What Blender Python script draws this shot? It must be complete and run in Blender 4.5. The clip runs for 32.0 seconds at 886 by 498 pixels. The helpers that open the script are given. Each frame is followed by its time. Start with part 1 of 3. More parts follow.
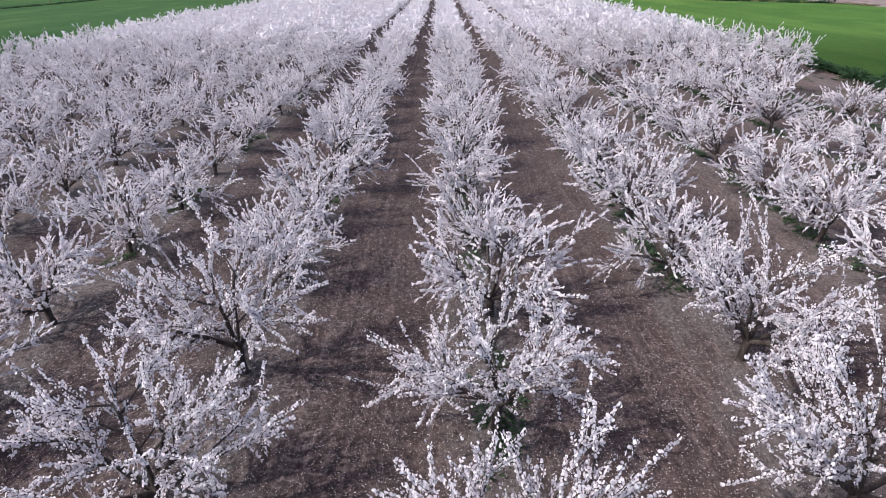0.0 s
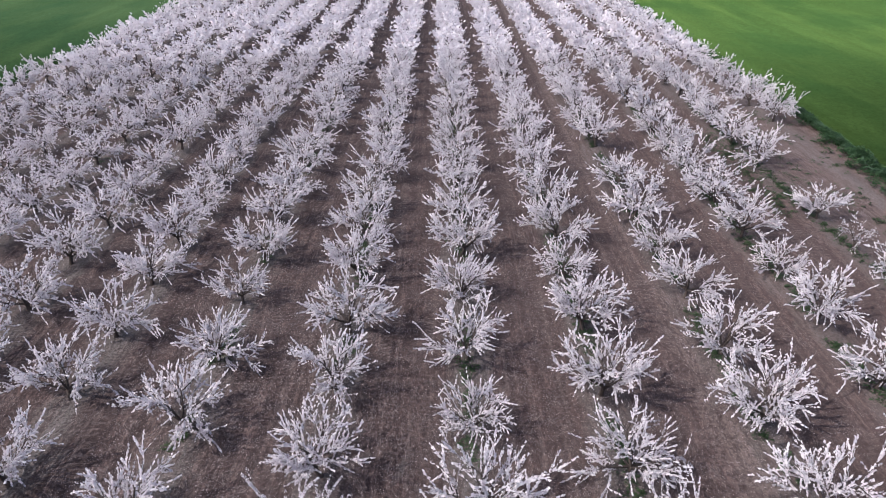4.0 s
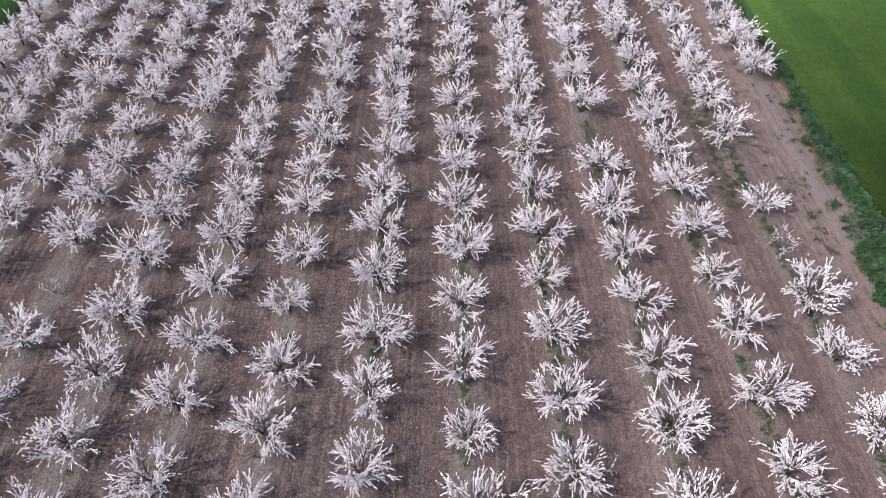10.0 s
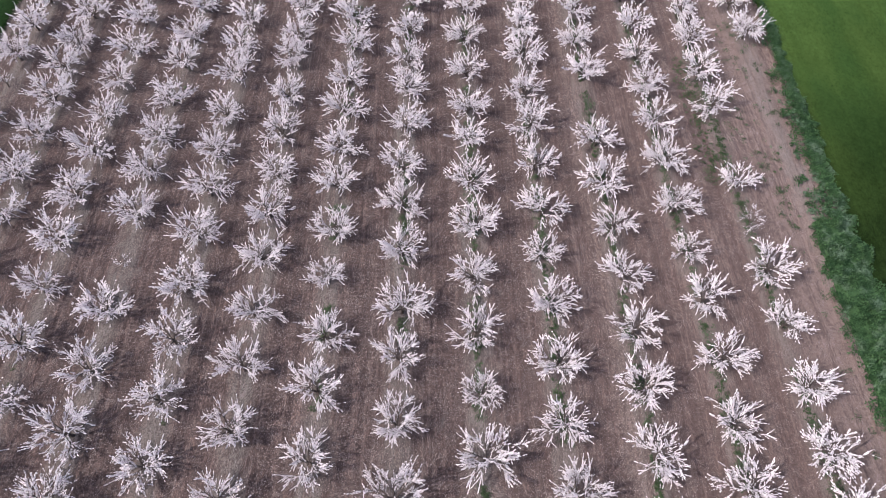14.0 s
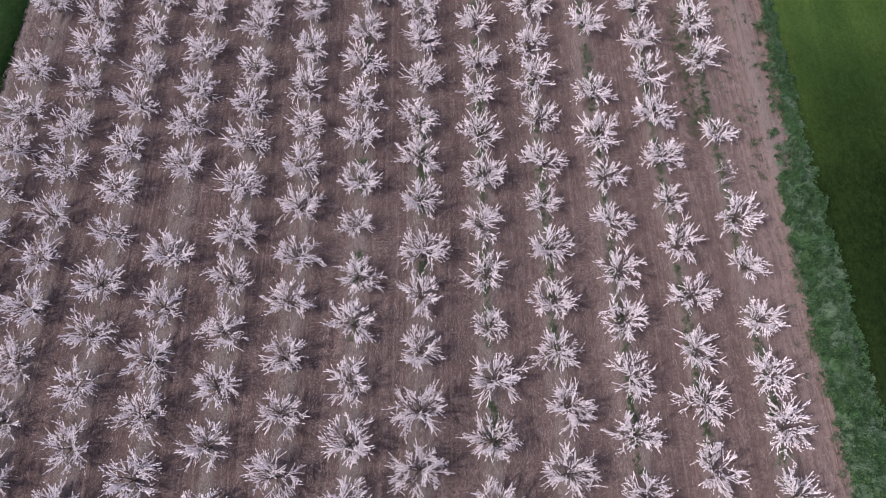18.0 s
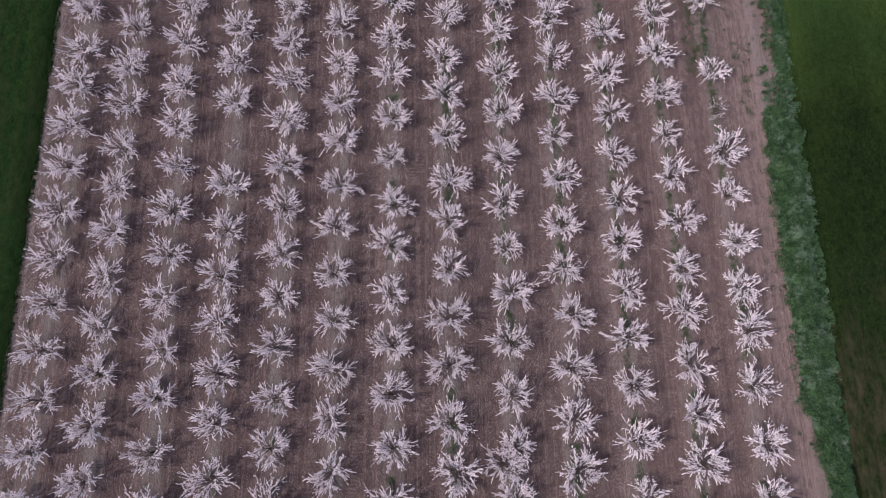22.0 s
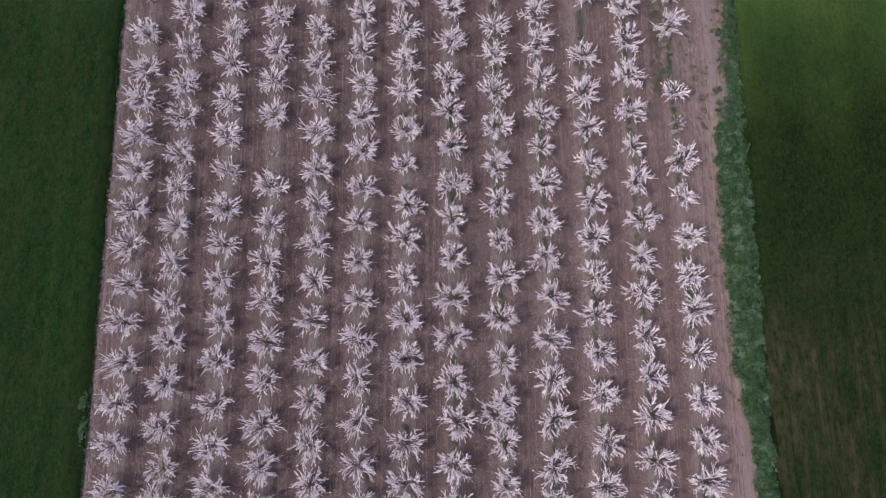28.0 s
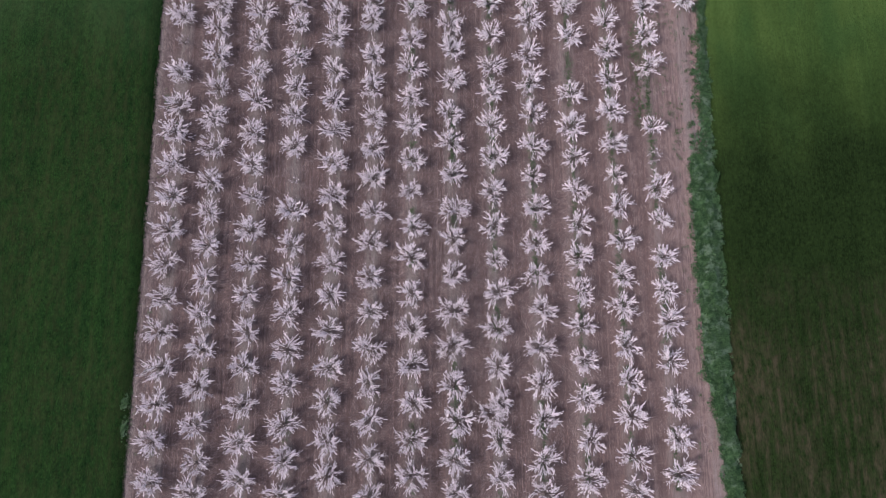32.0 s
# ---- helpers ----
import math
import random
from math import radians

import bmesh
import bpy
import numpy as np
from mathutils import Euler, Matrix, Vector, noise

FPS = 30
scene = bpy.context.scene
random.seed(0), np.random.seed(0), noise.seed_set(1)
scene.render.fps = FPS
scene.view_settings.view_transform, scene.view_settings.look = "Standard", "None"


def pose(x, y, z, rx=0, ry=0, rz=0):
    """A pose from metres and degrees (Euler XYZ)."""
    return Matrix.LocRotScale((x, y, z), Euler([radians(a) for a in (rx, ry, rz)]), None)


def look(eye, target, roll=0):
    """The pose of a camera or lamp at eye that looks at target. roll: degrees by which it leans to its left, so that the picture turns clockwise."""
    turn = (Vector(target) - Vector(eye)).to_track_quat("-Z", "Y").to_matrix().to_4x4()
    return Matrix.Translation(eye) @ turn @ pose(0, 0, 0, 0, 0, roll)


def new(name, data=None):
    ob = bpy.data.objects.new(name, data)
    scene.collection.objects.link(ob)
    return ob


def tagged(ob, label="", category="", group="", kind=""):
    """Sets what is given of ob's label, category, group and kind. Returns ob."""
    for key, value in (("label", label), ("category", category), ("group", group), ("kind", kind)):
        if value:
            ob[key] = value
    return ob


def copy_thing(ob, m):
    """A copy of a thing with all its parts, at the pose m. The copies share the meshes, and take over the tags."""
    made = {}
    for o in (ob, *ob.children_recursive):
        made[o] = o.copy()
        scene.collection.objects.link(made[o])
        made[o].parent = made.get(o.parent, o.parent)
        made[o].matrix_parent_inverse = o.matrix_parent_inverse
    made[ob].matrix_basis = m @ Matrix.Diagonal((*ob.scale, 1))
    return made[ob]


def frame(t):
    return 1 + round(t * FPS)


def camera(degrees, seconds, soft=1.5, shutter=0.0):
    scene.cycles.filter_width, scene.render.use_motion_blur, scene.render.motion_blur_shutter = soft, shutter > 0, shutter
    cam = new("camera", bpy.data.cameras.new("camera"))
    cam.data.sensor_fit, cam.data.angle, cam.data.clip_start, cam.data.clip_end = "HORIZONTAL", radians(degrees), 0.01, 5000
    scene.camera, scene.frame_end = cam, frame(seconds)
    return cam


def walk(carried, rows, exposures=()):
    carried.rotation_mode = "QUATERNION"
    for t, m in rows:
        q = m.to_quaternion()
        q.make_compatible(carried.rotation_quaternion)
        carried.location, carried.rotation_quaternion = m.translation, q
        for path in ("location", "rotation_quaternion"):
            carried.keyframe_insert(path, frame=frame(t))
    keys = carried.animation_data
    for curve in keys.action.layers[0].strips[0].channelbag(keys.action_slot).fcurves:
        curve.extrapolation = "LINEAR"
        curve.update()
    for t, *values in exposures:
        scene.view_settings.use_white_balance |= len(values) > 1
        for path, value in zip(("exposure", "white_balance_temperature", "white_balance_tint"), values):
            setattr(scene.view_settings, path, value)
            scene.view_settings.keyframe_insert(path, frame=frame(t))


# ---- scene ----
cam = camera(66.15, 32.0, soft=0.5)
METRES, EYE, TILT, LEAN, TURN = 80.0, 8.25, -90.07, 1.70, -0.54
ROWS = [
    (0.0, 0.0, 0.0, 0.0, -0.71, 67.68, -0.29),
    (0.5, -0.0006, -0.015, 0.0006, -0.79, 67.72, -0.27),
    (1.0, -0.0011, -0.0306, 0.0012, -0.85, 67.7, -0.29),
    (1.5, -0.0017, -0.0471, 0.0017, -0.95, 67.26, -0.28),
    (2.0, -0.0023, -0.0622, 0.0024, -1.04, 66.55, -0.28),
    (2.5, -0.0029, -0.0786, 0.0033, -1.13, 65.51, -0.29),
    (3.0, -0.0037, -0.0936, 0.0039, -1.19, 64.45, -0.28),
    (3.5, -0.0044, -0.1097, 0.0044, -1.23, 63.19, -0.27),
    (4.0, -0.0049, -0.1245, 0.0046, -1.27, 61.86, -0.25),
    (4.5, -0.0058, -0.1407, 0.0051, -1.32, 60.37, -0.25),
    (6.5, -0.0097, -0.2038, 0.0086, -1.5, 54.39, -0.14),
    (7.0, -0.0101, -0.2185, 0.0095, -1.5, 52.98, -0.14),
    (7.5, -0.0108, -0.2346, 0.0104, -1.51, 51.42, -0.14),
    (8.0, -0.0116, -0.2493, 0.0112, -1.53, 50.04, -0.11),
    (8.5, -0.0124, -0.2656, 0.0121, -1.54, 48.65, -0.12),
    (9.0, -0.013, -0.2802, 0.0128, -1.54, 47.49, -0.12),
    (9.5, -0.0135, -0.2962, 0.0136, -1.52, 46.19, -0.14),
    (10.0, -0.0145, -0.3116, 0.0141, -1.54, 44.97, -0.11),
    (10.5, -0.0153, -0.3275, 0.0147, -1.54, 43.7, -0.09),
    (11.0, -0.0162, -0.3425, 0.0155, -1.57, 42.5, -0.06),
    (11.5, -0.0176, -0.3588, 0.0163, -1.6, 41.19, -0.05),
    (12.0, -0.0201, -0.3737, 0.0172, -1.61, 39.99, -0.02),
    (12.5, -0.0236, -0.3896, 0.0181, -1.67, 38.67, 0.02),
    (13.0, -0.0266, -0.4046, 0.0188, -1.69, 37.47, 0.04),
    (13.5, -0.0308, -0.4205, 0.0196, -1.71, 36.18, 0.07),
    (14.0, -0.0352, -0.4354, 0.0204, -1.75, 34.96, 0.09),
    (14.5, -0.0405, -0.4512, 0.0214, -1.81, 33.68, 0.12),
    (16.5, -0.0543, -0.5125, 0.0244, -1.88, 28.7, 0.21),
    (17.0, -0.0546, -0.5272, 0.0248, -1.87, 27.51, 0.24),
    (17.5, -0.0554, -0.5434, 0.0254, -1.86, 26.22, 0.28),
    (18.0, -0.0562, -0.558, 0.0259, -1.88, 25.07, 0.3),
    (18.5, -0.0572, -0.5742, 0.0267, -1.91, 23.79, 0.33),
    (19.0, -0.0589, -0.5892, 0.027, -1.96, 22.62, 0.37),
    (19.5, -0.0621, -0.6052, 0.028, -2.0, 21.32, 0.39),
    (20.0, -0.0667, -0.6194, 0.0282, -2.06, 20.18, 0.41),
    (20.5, -0.0726, -0.6351, 0.0287, -2.11, 18.95, 0.42),
    (21.0, -0.0789, -0.6494, 0.0288, -2.19, 17.82, 0.44),
    (21.5, -0.0863, -0.6649, 0.0292, -2.23, 16.57, 0.44),
    (22.0, -0.094, -0.679, 0.0293, -2.2, 15.42, 0.46),
    (22.5, -0.0965, -0.6951, 0.029, -2.19, 14.16, 0.42),
    (23.0, -0.0984, -0.7101, 0.0295, -2.24, 12.94, 0.38),
    (23.5, -0.0997, -0.7261, 0.0303, -2.25, 11.76, 0.35),
    (24.0, -0.1006, -0.7409, 0.0312, -2.26, 11.49, 0.32),
    (24.5, -0.1018, -0.7571, 0.0321, -2.29, 11.48, 0.3),
    (25.0, -0.1029, -0.772, 0.0326, -2.31, 11.49, 0.28),
    (25.5, -0.1043, -0.7883, 0.0332, -2.35, 11.49, 0.25),
    (27.5, -0.1109, -0.851, 0.0368, -2.51, 11.43, 0.17),
    (28.0, -0.1118, -0.8654, 0.0364, -2.51, 11.51, 0.14),
    (28.5, -0.1133, -0.8811, 0.0363, -2.55, 11.55, 0.13),
    (29.0, -0.1146, -0.8955, 0.0362, -2.57, 11.6, 0.12),
    (29.5, -0.1162, -0.9111, 0.0359, -2.58, 11.64, 0.1),
    (30.0, -0.1176, -0.9255, 0.0356, -2.6, 11.7, 0.09),
    (30.5, -0.1191, -0.9411, 0.0356, -2.61, 11.74, 0.08),
    (31.0, -0.1203, -0.9556, 0.0355, -2.63, 11.78, 0.06),
    (31.5, -0.1219, -0.9712, 0.0351, -2.67, 11.83, 0.05),
    (32.0, -0.1233, -0.9854, 0.0345, -2.68, 11.87, 0.04),
]
walk(cam, [(t, pose(0, 0, EYE, TILT, LEAN, TURN) @ pose(METRES * x, METRES * y, METRES * z, 90 + pitch, roll, yaw)) for t, x, y, z, yaw, pitch, roll in ROWS],
     exposures=[(0.0, 0.67, 6230, 10), (4.0, 0.68, 6280, 11), (8.0, 1.03, 6440, 11), (14.0, 1.10, 6540, 12), (18.0, 0.88, 6580, 18), (21.0, 0.61, 6530, 21), (25.0, 0.66, 6520, 21), (32.0, 0.83, 6400, 19)])

# ---- world and light ----
SUN_DIR = Vector((-0.98, -0.36, 1.12)).normalized()      # towards the sun
world = bpy.data.worlds.new("world")
scene.world = world
world.use_nodes = True
wn = world.node_tree.nodes
sky = wn.new("ShaderNodeTexSky")
sky.sky_type, sky.sun_disc = "NISHITA", False
sky.sun_elevation = math.asin(SUN_DIR.z)
sky.sun_rotation = math.atan2(SUN_DIR.x, SUN_DIR.y)
sky.air_density, sky.dust_density, sky.ozone_density = 0.9, 3.0, 0.6
wn["Background"].inputs["Strength"].default_value = 0.16
world.node_tree.links.new(sky.outputs[0], wn["Background"].inputs["Color"])
lamp = bpy.data.lights.new("sun", "SUN")
lamp.energy, lamp.angle, lamp.color = 2.8, radians(0.5), (1.0, 0.97, 0.94)
sun = new("sun", lamp)
sun.matrix_world = look((0, 0, 100), Vector((0, 0, 100)) - SUN_DIR)


# ---- materials ----
class Mat:
    """A small node-tree builder."""

    def __init__(self, name, rough=0.9, spec=0.2):
        self.m = bpy.data.materials.new(name)
        self.m.use_nodes = True
        self.t = self.m.node_tree
        self.p = self.t.nodes["Principled BSDF"]
        self.p.inputs["Roughness"].default_value = rough
        self.p.inputs["Specular IOR Level"].default_value = spec
        self.xyz = self.t.nodes.new("ShaderNodeTexCoord").outputs["Object"]

    def put(self, socket, v):
        if isinstance(v, bpy.types.NodeSocket):
            self.t.links.new(v, socket)
        elif v is not None:
            socket.default_value = v

    def scaled(self, s):
        n = self.t.nodes.new("ShaderNodeMapping")
        self.put(n.inputs["Vector"], self.xyz)
        n.inputs["Scale"].default_value = s
        return n.outputs[0]

    def noise(self, scale, detail=4.0, rough=0.6, stretch=None, warp=0.0):
        n = self.t.nodes.new("ShaderNodeTexNoise")
        self.put(n.inputs["Vector"], self.scaled(stretch) if stretch else self.xyz)
        n.inputs["Scale"].default_value, n.inputs["Detail"].default_value = scale, detail
        n.inputs["Roughness"].default_value, n.inputs["Distortion"].default_value = rough, warp
        return n.outputs["Fac"]

    def cells(self, scale, feature="F1", out="Distance"):
        n = self.t.nodes.new("ShaderNodeTexVoronoi")
        n.feature = feature
        self.put(n.inputs["Vector"], self.xyz)
        n.inputs["Scale"].default_value = scale
        return n.outputs[out]

    def ramp(self, fac, *stops):
        n = self.t.nodes.new("ShaderNodeValToRGB")
        self.put(n.inputs[0], fac)
        e = n.color_ramp.elements
        while len(e) < len(stops):
            e.new(0.5)
        for k, (at, c) in zip(e, stops):
            k.position = at
            k.color = (c, c, c, 1) if isinstance(c, (int, float)) else (*c, 1)
        return n.outputs[0]

    def mix(self, fac, a, b, mode="MIX"):
        n = self.t.nodes.new("ShaderNodeMix")
        n.data_type, n.blend_type = "RGBA", mode
        self.put(n.inputs[0], fac)
        for socket, v in ((n.inputs[6], a), (n.inputs[7], b)):
            self.put(socket, (*v, 1) if isinstance(v, tuple) else v)
        return n.outputs[2]

    def math(self, op, a, b=None):
        n = self.t.nodes.new("ShaderNodeMath")
        n.operation = op
        self.put(n.inputs[0], a)
        self.put(n.inputs[1], b)
        return n.outputs[0]

    def island(self):
        return self.t.nodes.new("ShaderNodeNewGeometry").outputs["Random Per Island"]

    def bump(self, height, strength=0.5, dist=0.03):
        n = self.t.nodes.new("ShaderNodeBump")
        n.inputs["Strength"].default_value, n.inputs["Distance"].default_value = strength, dist
        self.put(n.inputs["Height"], height)
        self.put(self.p.inputs["Normal"], n.outputs[0])

    def base(self, c):
        self.put(self.p.inputs["Base Color"], (*c, 1) if isinstance(c, tuple) else c)
        return self.m

    def leafy(self, colour, share=0.35):
        """Light also passes through the thin petal or leaf."""
        tr = self.t.nodes.new("ShaderNodeBsdfTranslucent")
        mx = self.t.nodes.new("ShaderNodeMixShader")
        mx.inputs[0].default_value = share
        self.put(tr.inputs["Color"], (*colour, 1) if isinstance(colour, tuple) else colour)
        self.t.links.new(self.p.outputs[0], mx.inputs[1])
        self.t.links.new(tr.outputs[0], mx.inputs[2])
        self.t.links.new(mx.outputs[0], self.t.nodes["Material Output"].inputs[0])


def soil_material():
    k = Mat("tilled soil", 0.95, 0.1)
    rise = k.t.nodes.new("ShaderNodeSeparateXYZ")
    k.put(rise.inputs[0], k.xyz)
    broad = k.noise(0.06, 3, stretch=(1, 0.35, 1))
    furrow = k.noise(2.6, 6, 0.78, stretch=(1, 0.014, 1))
    wheel = k.noise(0.85, 2, 0.5, stretch=(1, 0.012, 1))
    clod = k.noise(7.5, 5, 0.74, stretch=(1, 0.6, 1))
    c = k.mix(k.ramp(broad, (0.35, 0.0), (0.65, 1.0)), (0.073, 0.046, 0.0425), (0.110, 0.072, 0.065))
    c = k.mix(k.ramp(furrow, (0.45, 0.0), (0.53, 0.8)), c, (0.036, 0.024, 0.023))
    c = k.mix(k.ramp(wheel, (0.52, 0.0), (0.68, 0.3)), c, (0.135, 0.094, 0.085))

    def line(x0, half, strength):
        d = k.math("ABSOLUTE", k.math("SUBTRACT", k.math("ADD", rise.outputs["X"], k.math("MULTIPLY", k.noise(0.3, 2), 0.5)), x0 + 0.25))
        return k.math("MULTIPLY", k.ramp(k.math("MULTIPLY", d, 1 / half), (0.45, strength), (1.0, 0.0)), k.ramp(k.noise(0.8, 4, stretch=(1, 0.25, 1)), (0.35, 0.35), (0.6, 1.0)))

    worn = k.math("MAXIMUM", line(10.55, 0.75, 0.5), k.math("MAXIMUM", line(-44.35, 0.45, 0.7), line(19.9, 0.45, 0.35)))
    c = k.mix(worn, c, (0.21, 0.172, 0.158))
    bank = k.math("MULTIPLY", k.ramp(rise.outputs["Z"], (0.072, 0.0), (0.115, 0.6)), k.ramp(k.noise(1.6, 5, 0.7, stretch=(1, 0.12, 1)), (0.36, 0.15), (0.56, 1.0)))
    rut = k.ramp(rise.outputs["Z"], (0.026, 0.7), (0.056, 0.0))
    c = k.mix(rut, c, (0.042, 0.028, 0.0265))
    tread = k.math("SINE", k.math("ADD", k.math("MULTIPLY", rise.outputs["Y"], 19.0), k.math("MULTIPLY", k.noise(1.3, 2), 9.0)))
    tread = k.math("MULTIPLY", k.math("MULTIPLY", k.ramp(tread, (0.3, 0.0), (0.7, 0.55)), rut), k.ramp(k.noise(0.35, 3, stretch=(1, 0.2, 1)), (0.42, 0.0), (0.56, 1.0)))
    ragged = k.math("MULTIPLY", k.noise(0.55, 4, 0.65, stretch=(1, 0.3, 1)), 3.0)
    east = k.ramp(k.math("MULTIPLY", k.math("SUBTRACT", k.math("ADD", rise.outputs["X"], ragged), 23.6), 0.3), (0.0, 0.0), (1.0, 0.8))
    west = k.ramp(k.math("MULTIPLY", k.math("ADD", k.math("ADD", rise.outputs["X"], ragged), 41.2), -0.45), (0.0, 0.0), (1.0, 0.75))
    dry = k.mix(k.noise(1.6, 5, 0.7, stretch=(1, 0.2, 1)), (0.112, 0.081, 0.073), (0.195, 0.149, 0.135))
    c = k.mix(east, c, dry)
    c = k.mix(west, c, k.mix(k.noise(1.6, 5, 0.7, stretch=(1, 0.2, 1)), (0.092, 0.080, 0.073), (0.178, 0.156, 0.146)))
    c = k.mix(k.ramp(clod, (0.55, 0.0), (0.65, 0.4)), c, (0.145, 0.102, 0.092))
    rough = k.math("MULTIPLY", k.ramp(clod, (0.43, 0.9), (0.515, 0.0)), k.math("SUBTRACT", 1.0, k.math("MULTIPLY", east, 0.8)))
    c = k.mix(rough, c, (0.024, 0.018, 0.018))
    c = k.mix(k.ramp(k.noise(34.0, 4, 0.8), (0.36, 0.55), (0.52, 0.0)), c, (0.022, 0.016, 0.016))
    c = k.mix(k.ramp(k.noise(27.0, 3, 0.7), (0.56, 0.0), (0.68, 0.6)), c, (0.20, 0.165, 0.155))
    lump_shade = k.noise(3.3, 4, 0.78, stretch=(1, 0.3, 1))
    comb = k.noise(5.0, 3, 0.6, stretch=(1, 0.012, 1))
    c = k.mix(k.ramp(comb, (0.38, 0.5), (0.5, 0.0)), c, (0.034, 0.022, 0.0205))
    c = k.mix(k.ramp(comb, (0.55, 0.0), (0.66, 0.34)), c, (0.15, 0.114, 0.105))
    # Dark blotches: clods, with branch shadow painted into the soil colour too.
    c = k.mix(k.ramp(lump_shade, (0.40, 0.5), (0.50, 0.0)), c, (0.026, 0.018, 0.0175))
    c = k.mix(k.ramp(lump_shade, (0.55, 0.0), (0.66, 0.35)), c, (0.14, 0.10, 0.09))
    speck = k.math("LESS_THAN", k.cells(26.0), k.ramp(k.noise(1.1, 3), (0.40, 0.08), (0.62, 0.27)))
    c = k.mix(k.math("MULTIPLY", speck, 0.7), c, (0.38, 0.335, 0.34))
    clump = k.math("LESS_THAN", k.cells(7.0), k.ramp(k.noise(0.5, 3), (0.38, 0.03), (0.65, 0.2)))
    c = k.mix(k.math("MULTIPLY", clump, 0.5), c, (0.40, 0.35, 0.355))
    c = k.mix(bank, c, k.mix(k.ramp(k.noise(9.0, 4, 0.8), (0.4, 0.0), (0.6, 1.0)), (0.078, 0.072, 0.067), (0.178, 0.163, 0.155)))
    grit = k.noise(11.0, 3, 0.7, stretch=(1, 0.75, 1))
    c = k.mix(tread, c, (0.17, 0.135, 0.128))
    packed_sunlit = k.ramp(k.math("MULTIPLY", k.math("ADD", rise.outputs["X"], k.math("ADD", ragged, 2.0)), 0.05), (0.0, 0.0), (1.0, 0.6))
    loose = k.math("SUBTRACT", 1.0, k.math("MAXIMUM", packed_sunlit, k.math("MULTIPLY", east, 0.85)))
    # Paler eastern soil: smoother packed ground, plus sunlight painted into the colour.
    c = k.mix(k.math("MULTIPLY", packed_sunlit, 0.45), c, (0.118, 0.081, 0.073))
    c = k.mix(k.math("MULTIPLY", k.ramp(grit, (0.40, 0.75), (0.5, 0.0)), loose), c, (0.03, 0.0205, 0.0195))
    c = k.mix(k.math("MULTIPLY", k.ramp(grit, (0.57, 0.0), (0.66, 0.4)), loose), c, (0.165, 0.128, 0.12))
    k.bump(k.math("ADD", grit, k.math("MULTIPLY", furrow, 1.0)), 0.8, 0.05)
    return k.base(c)


def field_material(name, dark, light, dry, amount, sunlit, y0, y1, sheen, bare):
    k = Mat(name, 1.0, 0.0)
    drill = k.noise(0.9, 4, 0.6, stretch=(1, 0.015, 1))
    sweep = k.noise(0.16, 3, 0.55, stretch=(1, 0.12, 1))
    patch = k.noise(0.055, 4, 0.6)
    mottle = k.noise(0.5, 5, 0.7, stretch=(1, 0.5, 1))
    blades = k.noise(4.0, 7, 0.85, stretch=(1, 0.4, 1))
    c = k.mix(k.ramp(blades, (0.35, 0.0), (0.65, 1.0)), dark, light)
    c = k.mix(k.ramp(mottle, (0.38, 0.7), (0.55, 0.0)), c, dark)
    c = k.mix(k.ramp(sweep, (0.45, 0.0), (0.68, 0.55)), c, light)
    c = k.mix(k.ramp(drill, (0.40, 0.35), (0.60, 0.0)), c, dark)
    grain = k.noise(2.4, 5, 0.9, stretch=(1, 0.6, 1))
    c = k.mix(k.ramp(grain, (0.40, 0.75), (0.5, 0.0)), c, tuple(0.6 * q for q in dark))
    c = k.mix(k.ramp(grain, (0.54, 0.0), (0.66, 0.6)), c, tuple(1.5 * q for q in light))
    streak = k.noise(1.1, 6, 0.7, stretch=(1, 0.045, 1))
    place_xyz = k.t.nodes.new("ShaderNodeSeparateXYZ")
    k.put(place_xyz.inputs[0], k.xyz)
    # Painted light: dull southern green turns to a sunlit one from y0 to y1.
    north = k.math("ADD", k.math("MULTIPLY", k.math("SUBTRACT", place_xyz.outputs["Y"], y0), 1 / (y1 - y0)), k.math("MULTIPLY", k.math("SUBTRACT", patch, 0.5), 0.5))
    # thick: how much of this painted sun the colour takes, not crop density
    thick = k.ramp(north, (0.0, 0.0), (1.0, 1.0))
    full = k.mix(k.ramp(blades, (0.38, 0.0), (0.62, 1.0)), tuple(0.6 * q for q in sunlit), tuple(1.12 * q for q in sunlit))
    full = k.mix(k.ramp(sweep, (0.45, 0.0), (0.66, 0.6)), full, (1.65 * sunlit[0], 1.4 * sunlit[1], 1.3 * sunlit[2]))
    full = k.mix(k.ramp(grain, (0.34, 0.5), (0.46, 0.0)), full, tuple(0.55 * q for q in sunlit))
    full = k.mix(k.ramp(drill, (0.42, 0.3), (0.6, 0.0)), full, (0.75 * sunlit[0], 0.68 * sunlit[1], 0.6 * sunlit[2]))
    full = k.mix(k.ramp(k.noise(0.11, 3, 0.6, stretch=(1, 0.5, 1)), (0.38, 0.6), (0.52, 0.0)), full, (0.5 * sunlit[0], 0.64 * sunlit[1], 0.7 * sunlit[2]))
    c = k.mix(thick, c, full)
    fleck = k.noise(7.5, 3, 0.8, stretch=(1, 0.5, 1))
    c = k.mix(k.ramp(fleck, (0.36, 0.4), (0.48, 0.0)), c, tuple(0.7 * q for q in dark))
    c = k.mix(k.ramp(fleck, (0.56, 0.0), (0.68, 0.35)), c, tuple(2.0 * q for q in light))
    worn = k.math("MULTIPLY", k.ramp(k.math("ADD", k.math("MULTIPLY", patch, 0.4), k.math("MULTIPLY", streak, 0.6)), (0.41, 0.0), (0.54, 1.0)), k.ramp(k.noise(1.3, 5, 0.75, stretch=(1, 0.4, 1)), (0.38, 0.0), (0.62, amount)))
